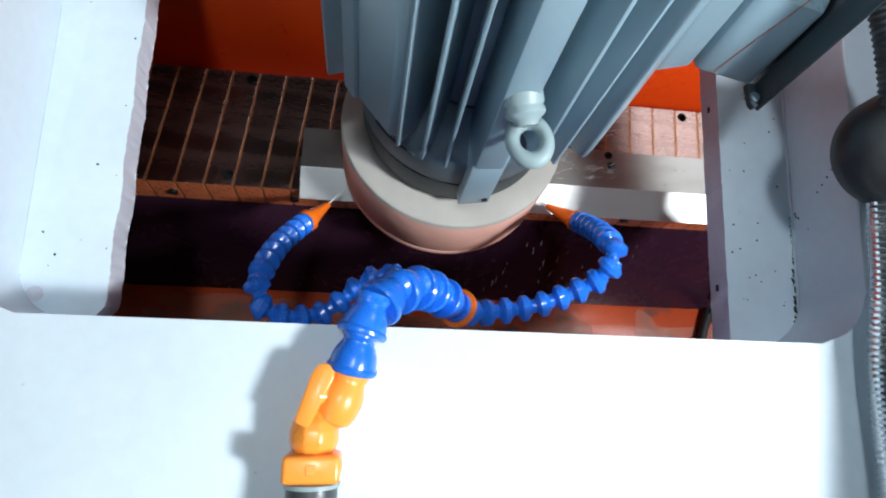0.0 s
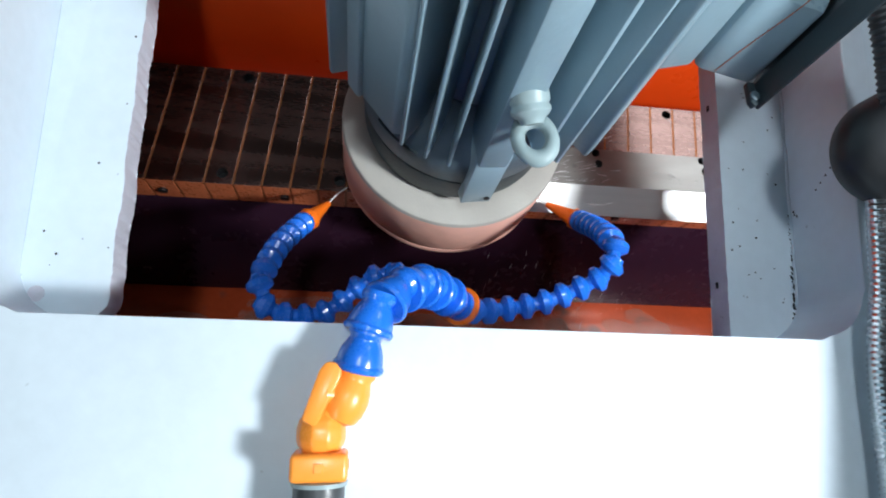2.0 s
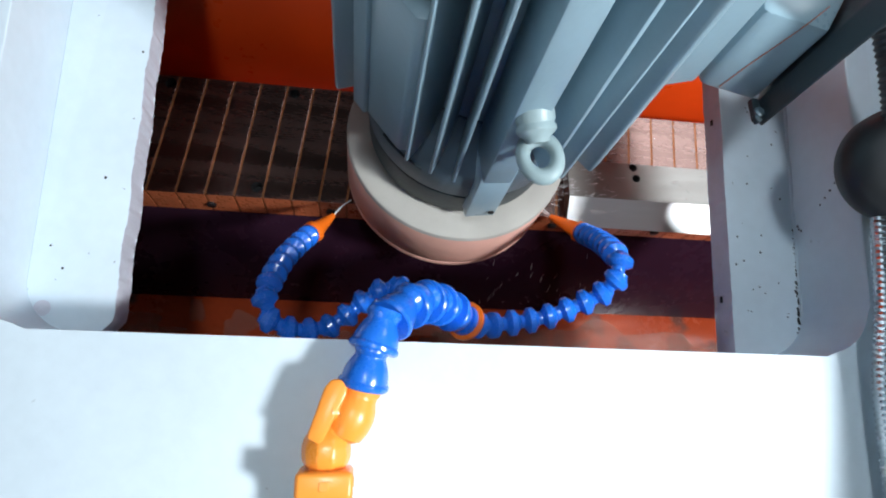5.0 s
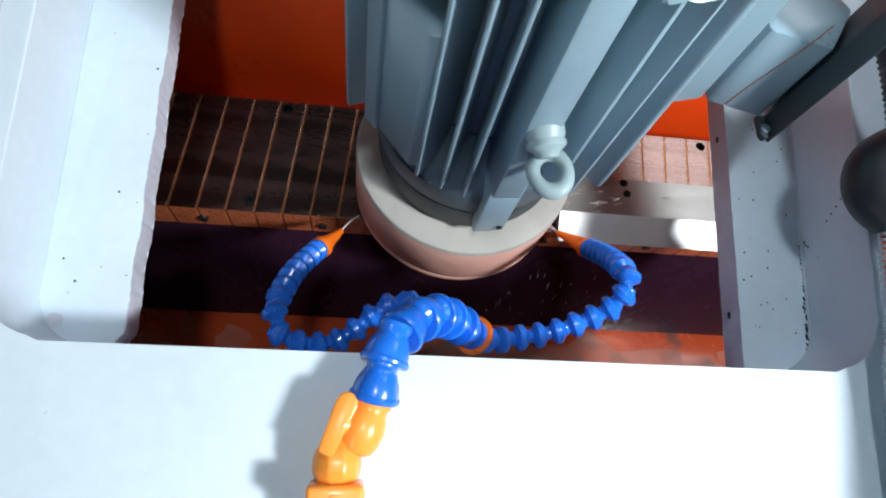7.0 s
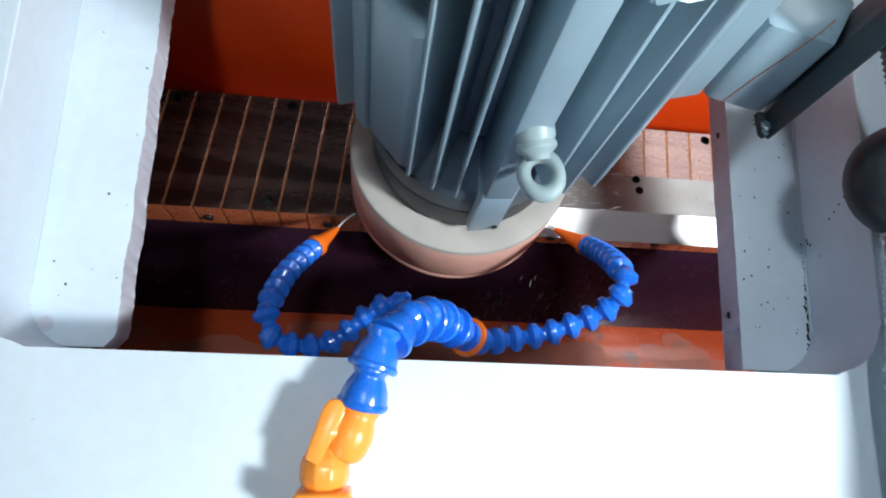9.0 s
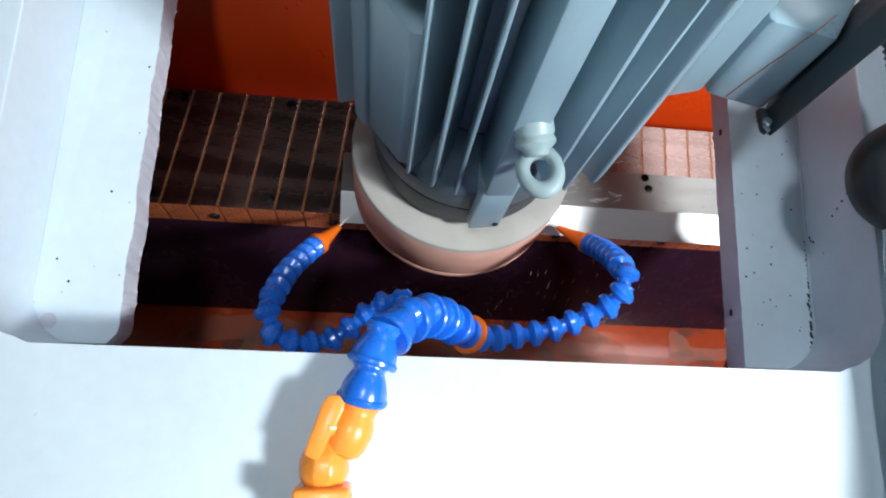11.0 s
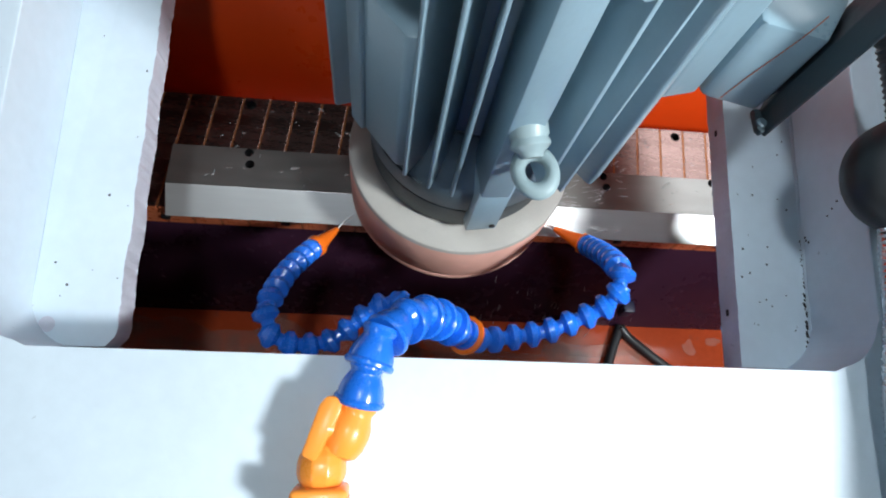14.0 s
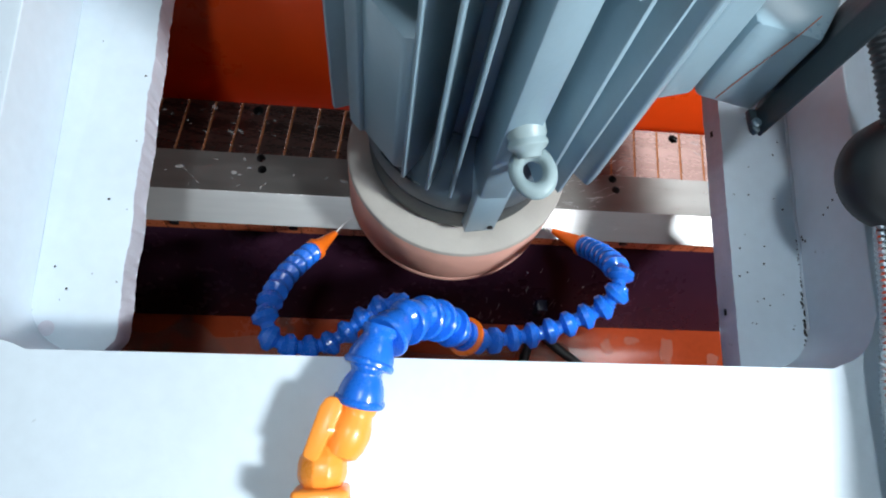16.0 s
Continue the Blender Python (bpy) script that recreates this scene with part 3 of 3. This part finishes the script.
RIGHT = [(0.0869, 0.1171, 0.1210), (0.0959, 0.1164, 0.1150), (0.1111, 0.1186, 0.1100), (0.1403, 0.1233, 0.1100), (0.1600, 0.1278, 0.1140), (0.1792, 0.1348, 0.1200), (0.1977, 0.1427, 0.1280), (0.2090, 0.1518, 0.1380), (0.2150, 0.1655, 0.1430), (0.2195, 0.1839, 0.1290), (0.2255, 0.2114, 0.0880), (0.2278, 0.2408, 0.0375)]
LEFT = [(0.0462, 0.1311, 0.1180), (0.0341, 0.1399, 0.1150), (0.0222, 0.1475, 0.1150), (0.0012, 0.1378, 0.1110), (-0.0176, 0.1224, 0.1075), (-0.0339, 0.1122, 0.1070), (-0.0541, 0.1074, 0.1120), (-0.0719, 0.1101, 0.1180), (-0.0810, 0.1211, 0.1220), (-0.0833, 0.1375, 0.1180), (-0.0816, 0.1570, 0.1040), (-0.0770, 0.1789, 0.0840), (-0.0687, 0.2018, 0.0600), (-0.0607, 0.2211, 0.0380)]


def nozzle(parent, tip, back):
    tip, back = Vector(tip), Vector(back)
    way = (tip - back).normalized()
    n = (tip - back).length
    bm = bmesh.new()
    lathe(bm, [(0.0080, -0.002), (0.0108, 0.0), (0.0114, 0.003), (0.0114, 0.0065), (0.0088, 0.0085), (0.0080, 0.014), (0.0070, 0.018), (0.0030, n), (0.0020, n)], 24, along(back, way))
    return part("nozzle", bm, ORANGE_PLASTIC, parent, "orange tapered plastic nozzle")


def build_hoses():
    main = hose("coolant_hose", MAIN, 0.0161, 0.0238, "thick blue jointed plastic coolant hose arching over the beam")
    a = hose("branch_hose", RIGHT, 0.0117, 0.0170, "blue jointed plastic hose curling round to an orange nozzle")
    b = hose("branch_hose", LEFT, 0.0110, 0.0170, "blue jointed plastic hose looping back to an orange nozzle")
    nozzle(a, (0.1985, 0.264, 0.0225), Vector(RIGHT[-1]) - Vector((0, 0, 0.001)))
    nozzle(b, (-0.0410, 0.2505, 0.018), Vector(LEFT[-1]) - Vector((0, 0, 0.001)))
    # splitter at the foot of the main hose
    bm = bmesh.new()
    lathe(bm, [(0.014, 0), (0.0168, 0.001), (0.0168, 0.004), (0.013, 0.006)], 32, along(Vector(MAIN[-1]), Vector(MAIN[-1]) - Vector(MAIN[-2])))
    part("coupling_ring", bm, ORANGE_PLASTIC, main, "orange coupling ring")
    bm = bmesh.new()
    end = Vector(MAIN[-1])
    way = (end - Vector(MAIN[-2])).normalized()
    lathe(bm, [(0.0125, -0.004), (0.0135, 0.0), (0.0135, 0.006), (0.0095, 0.012)], 32, along(end, way))
    lathe(bm, [(0.0105, 0), (0.0105, 0.014), (0.0085, 0.02)], 24, along(Vector(LEFT[0]) + Vector((0.018, 0.0, 0.004)), Vector((-0.02, 0, -0.003))))
    part("splitter", bm, BLUE_PLASTIC, main)
    # orange tap
    tap = empty("coolant_tap")
    tagged(tap, "orange plastic tap valve with lever on the white beam, painted lighter for glare", "valve")
    p0, p1 = Vector((-0.0216, -0.0150, 0.2065)), Vector((-0.0224, 0.0190, 0.2105))
    p2, p3 = Vector((-0.0075, 0.0335, 0.2135)), Vector((-0.0016, 0.0500, 0.2160))
    bm = bmesh.new()
    box(bm, -0.0172, 0.0172, -0.0172, 0.0172, 0.0, 0.0165, 0.0030, 3, along(p0, p1 - p0))
    part("square_nut", bm, GLARE_PLASTIC, tap)
    for dx in (-0.0165, 0.001):
        bm = bmesh.new()
        box(bm, -0.0028, 0.0028, -0.0004, 0.0004, -0.0028, 0.0028, 0.0003, 1, along(p0, p1 - p0) @ Matrix.Translation((0, 0.0174, 0.0085)) if dx > 0 else along(p0, p1 - p0) @ Matrix.Translation((-0.0174, 0, 0.0085)) @ pose(0, 0, 0, 0, 0, 90))
        part("dimple", bm, GLARE_PLASTIC, tap)
    bm = bmesh.new()
    lathe(bm, [(0.0115, 0.0155), (0.0125, 0.0175), (0.0142, 0.0195), (0.0155, 0.0235), (0.0155, 0.0300), (0.0142, 0.0350), (0.0110, 0.0385), (0.008, 0.040)], 10, along(p0, p1 - p0))
    bmesh.ops.bevel(bm, geom=[e for e in bm.edges], offset=0.0012, segments=2, affect="EDGES", profile=0.5)
    part("union", bm, GLARE_PLASTIC, tap)
    bm = bmesh.new()
    lathe(bm, [(0.007, -0.0160), (0.0110, -0.0140), (0.0136, -0.008), (0.0145, 0.0), (0.0136, 0.006), (0.0116, 0.0110), (0.0112, 0.0135), (0.0124, 0.0165), (0.0124, 0.0185), (0.010, 0.0215)], 36, along(p2, p3 - p2))
    lathe(bm, [(0.0095, 0.0), (0.0100, 0.006), (0.0105, 0.016)], 28, along(p1 + Vector((0.0, -0.003, 0)), p2 - p1))
    part("valve_body", bm, GLARE_PLASTIC, tap)
    bm = bmesh.new()
    prism(bm, [(-0.0056, -0.0195), (0.0046, -0.0205), (0.0070, 0.0130), (0.0054, 0.0185), (0.0, 0.0205), (-0.0054, 0.0185), (-0.0074, 0.0120)], -0.0034, 0.0034, 0.0022,
          pose(-0.0225, 0.0350, 0.2235, 6, 0, -20))
    lathe(bm, [(0.0062, 0), (0.0062, 0.012)], 20, along(Vector((-0.011, 0.035, 0.217)), Vector((-1, 0, 0.45))))
    part("lever", bm, GLARE_PLASTIC, tap)
    bm = bmesh.new()
    lathe(bm, [(0.0170, -0.0035), (0.0174, -0.001), (0.0150, -0.0002)], 28, along(p0, p1 - p0))
    part("washer", bm, EYE_PAINT, tap, "white sealing washer")
    bm = bmesh.new()
    tube(bm, [p0 + Vector((0, -0.002, -0.0005)), (-0.0212, -0.05, 0.2025), (-0.022, -0.09, 0.196), (-0.026, -0.2, 0.177), (-0.030, -0.33, 0.155)], 0.0158, 0.01, 28)
    part("supply_pipe", bm, BLACK_PIPE, tap, "dark grey supply pipe")


build_hoses()


# ---- conduit and black cap beside the opening ----
def build_conduit():
    top = empty("cable_conduit")
    tagged(top, "ribbed bright steel cable conduit with black rubber cap on the carriage", "conduit")
    bm = bmesh.new()
    tube(bm, [(0.345, 0.36, 0.335), (0.362, 0.305, 0.312), (0.371, 0.275, 0.300), (0.380, 0.24, 0.285)], 0.0125, 0.0024, 20, 0.0016, 2)
    part("upper_conduit", bm, BLACK_PIPE, top, "dark ribbed conduit")
    bm = bmesh.new()
    lathe(bm, [(0.012, -0.022), (0.028, -0.019), (0.039, -0.011), (0.0445, 0.0), (0.0445, 0.016), (0.039, 0.027), (0.028, 0.034), (0.012, 0.037)], 48, along(Vector((0.398, 0.222, 0.256)), Vector((-0.35, -0.30, 0.8))))
    part("rubber_cap", bm, BLACK_RUBBER, top, "smooth black rubber cap")
    bm = bmesh.new()
    tube(bm, [(0.382, 0.20, 0.252), (0.383, 0.165, 0.243), (0.3835, 0.12, 0.232), (0.382, 0.06, 0.215), (0.384, 0.0, 0.203), (0.385, -0.08, 0.191), (0.386, -0.2, 0.172)], 0.0085, 0.0023, 20, 0.0014, 2)
    part("lower_conduit", bm, CHROME, top)


build_conduit()


# ---- wet things on the tray ----
def build_tray_hose():
    bm = bmesh.new()
    tube(bm, [(0.598, 0.2055, -0.1830), (0.592, 0.192, -0.182), (0.586, 0.178, -0.182), (0.575, 0.150, -0.182), (0.555, 0.10, -0.182), (0.53, 0.04, -0.182)], 0.0062, 0.004, 14, 0.0006, 2)
    a = tagged(obj("drain_hose", bm, BLACK_RUBBER, smooth=True), "thin black rubber hose lying wet in the orange tray", "hose")
    bm = bmesh.new()
    tube(bm, [(0.597, 0.204, -0.178), (0.610, 0.190, -0.182), (0.640, 0.165, -0.182), (0.69, 0.13, -0.182), (0.76, 0.09, -0.182)], 0.0060, 0.004, 14, 0.0006, 2)
    b = tagged(obj("drain_hose", bm, BLACK_RUBBER, smooth=True), "thin black rubber hose lying wet in the orange tray", "hose")
    # small dark navy block on the apron above the hoses
    bm = bmesh.new()
    box(bm, 0.590, 0.606, 0.2165, 0.235, -0.170, -0.142, 0.003, 2)
    c = tagged(obj("hose_connector", bm, NAVY_DARK, smooth=True), "small dark navy block on the apron", "connector")
    return [a, b, c]


tray_things = build_tray_hose()


def puddle(x, y, rx, ry, seed):
    rnd = random.Random(seed)
    bm = bmesh.new()
    k = 40
    ph = [rnd.uniform(0, 6.28) for _ in range(6)]
    outline = []
    for i in range(k):
        a = 2 * math.pi * i / k
        w = 1 + sum(0.16 / (j + 1) ** 0.4 * math.sin((j + 1) * a + ph[j]) for j in range(6))
        px, py = x + rx * w * math.cos(a), min(0.205, y + ry * w * math.sin(a))
        outline.append((px, py))
    prism(bm, outline, -0.190, -0.1888)
    return tagged(obj("puddle", bm, MILKY), "milky film of spilt coolant on the orange tray", "puddle", "puddles on the tray")


rnd = random.Random(11)
puddles = [puddle(0.115, 0.150, 0.085, 0.050, 61), puddle(-0.03, 0.150, 0.070, 0.045, 62), puddle(0.37, 0.165, 0.045, 0.030, 63)]
for i in range(26):
    puddles.append(puddle(-0.62 + i * 0.062 + rnd.uniform(-0.02, 0.02), rnd.uniform(0.155, 0.195), rnd.choice((0.01, 0.02, 0.035, 0.075)), rnd.uniform(0.006, 0.024), i))


def build_droplets():
    """Drops of coolant standing on the blade and the chuck."""
    rnd = random.Random(21)
    verts, faces = [], []
    for i in range(320):
        x, y = rnd.uniform(0.04, 0.98), rnd.uniform(0.30, 0.42)
        z = 0.0109 if y < 0.343 else CHUCK_TOP
        if 0.338 < y < 0.349:
            continue
        rx, ry, h = rnd.uniform(0.0005, 0.0026), rnd.uniform(0.0004, 0.0013), rnd.uniform(0.0003, 0.0006)
        if i % 7 == 0:
            rx, ry = rx * 2.6, ry * 2.2
        turn = rnd.uniform(0, 3.14)
        b = len(verts)
        for ring, hh in ((1.0, 0.0), (0.75, 0.65)):
            for k in range(8):
                a = 2 * math.pi * k / 8
                w = ring * (1 + 0.25 * math.sin(2 * a + turn * 3))
                px, py = rx * w * math.cos(a), ry * w * math.sin(a)
                verts.append((x + px * math.cos(turn) - py * math.sin(turn), y + px * math.sin(turn) + py * math.cos(turn), z + h * hh))
        verts.append((x, y, z + h))
        for k in range(8):
            n = (k + 1) % 8
            faces += [(b + k, b + n, b + 8 + n, b + 8 + k), (b + 8 + k, b + 8 + n, b + 16)]
    me = bpy.data.meshes.new("coolant_drops")
    me.from_pydata(verts, [], faces)
    me.materials.append(STANDING)
    for p in me.polygons:
        p.use_smooth = True
    return tagged(new("coolant_drops", me), "standing drops of clear coolant on the steel", "water drops", kind="stuff")


drops = build_droplets()


# ---- coolant jets and spray ----
def build_jets():
    top = empty("coolant_jet")
    tagged(top, "thin clear coolant jets from the nozzles against the wheel", "water jet")
    for pts in ([(-0.0412, 0.2502, 0.018), (-0.036, 0.2585, 0.0155), (-0.0285, 0.268, 0.013)], [(-0.0405, 0.2512, 0.0185), (-0.033, 0.262, 0.0175), (-0.022, 0.271, 0.018)],
                [(0.1990, 0.2636, 0.0225), (0.193, 0.2695, 0.019), (0.186, 0.277, 0.0155)], [(0.1995, 0.2645, 0.0225), (0.190, 0.274, 0.021), (0.180, 0.283, 0.018)]):
        bm = bmesh.new()
        tube(bm, pts, 0.0007, 0.002, 8)
        part("jet", bm, COOLANT, top)
    return top


build_jets()


def build_spray(seed):
    """A burst of coolant streaks thrown off the wheel."""
    rnd = random.Random(seed)
    top = empty("coolant_spray")
    tagged(top, "fine flying streaks of coolant beside the wheel", "water spray", "spray bursts")
    for i in range(46):
        a = radians(rnd.uniform(-16, 24))
        r = 0.108 + rnd.uniform(0.004, 0.075)
        z = 0.016 + rnd.uniform(0, 0.05) * (r - 0.1) / 0.08
        p = Vector((AX + r * math.cos(a), AY + r * math.sin(a), z))
        d = Vector((math.cos(a + rnd.uniform(-0.2, 0.6)), math.sin(a + rnd.uniform(-0.2, 0.6)), rnd.uniform(0.0, 0.35))).normalized()
        bm = bmesh.new()
        n = rnd.uniform(0.004, 0.014)
        lathe(bm, [(0.0001, 0), (0.00025, n * 0.6), (0.0004, n * 0.9), (0.0001, n)], 5, along(p, d))
        part("streak", bm, COOLANT, top)
    for i in range(15):
        p = Vector((rnd.uniform(0.13, 0.32), rnd.uniform(0.18, 0.25), rnd.uniform(-0.15, 0.0)))
        bm = bmesh.new()
        n = rnd.uniform(0.006, 0.022)
        lathe(bm, [(0.00008, 0), (0.00018, n * 0.7), (0.00008, n)], 5, along(p, Vector((rnd.uniform(-0.1, 0.3), -0.25, -1)).normalized()))
        part("streak", bm, COOLANT, top)
    return top


sprays = [build_spray(3), build_spray(8)]


# ---- motion ----
TRAVEL = [(0, -0.0922), (0.5, -0.0612), (1, -0.0300), (1.5, 0.0), (2, 0.0303), (2.5, 0.0600), (3, 0.0905), (3.5, 0.1205), (4, 0.1500), (4.5, 0.1800), (5, 0.2100),
          (5.5, 0.2385), (5.84, 0.2490), (6.2, 0.2390), (6.5, 0.2215), (7, 0.1910), (7.5, 0.1610), (8, 0.1305), (8.5, 0.1000), (9, 0.0690), (9.5, 0.0365), (10, 0.0045),
          (10.5, -0.0275), (11, -0.0600), (11.5, -0.0927), (12, -0.1240), (12.5, -0.1535), (13, -0.1846), (13.5, -0.2146), (14, -0.2449), (14.5, -0.2749), (15, -0.3066), (15.5, -0.3367), (16, -0.3670)]


def motions():
    rows = [(t, pose(s, 0, 0)) for t, s in TRAVEL]
    for ob in [table, chuck, blade, drops] + tray_things + puddles:
        walk(ob, rows)
    walk(wheel, [(i / 10, pose(AX, AY - 0.002, 0, 0, 0, 55 * i)) for i in range(161)])
    shake = random.Random(5)
    for s, ob in enumerate(sprays):
        walk(ob, [(i / 5, Matrix.Translation((AX, AY, 0)) @ pose(shake.uniform(-0.006, 0.006), shake.uniform(-0.006, 0.006), shake.uniform(0, 0.006), 0, 0, shake.uniform(-9, 9)) @ Matrix.Translation((-AX, -AY, 0))) for i in range(81)])


motions()
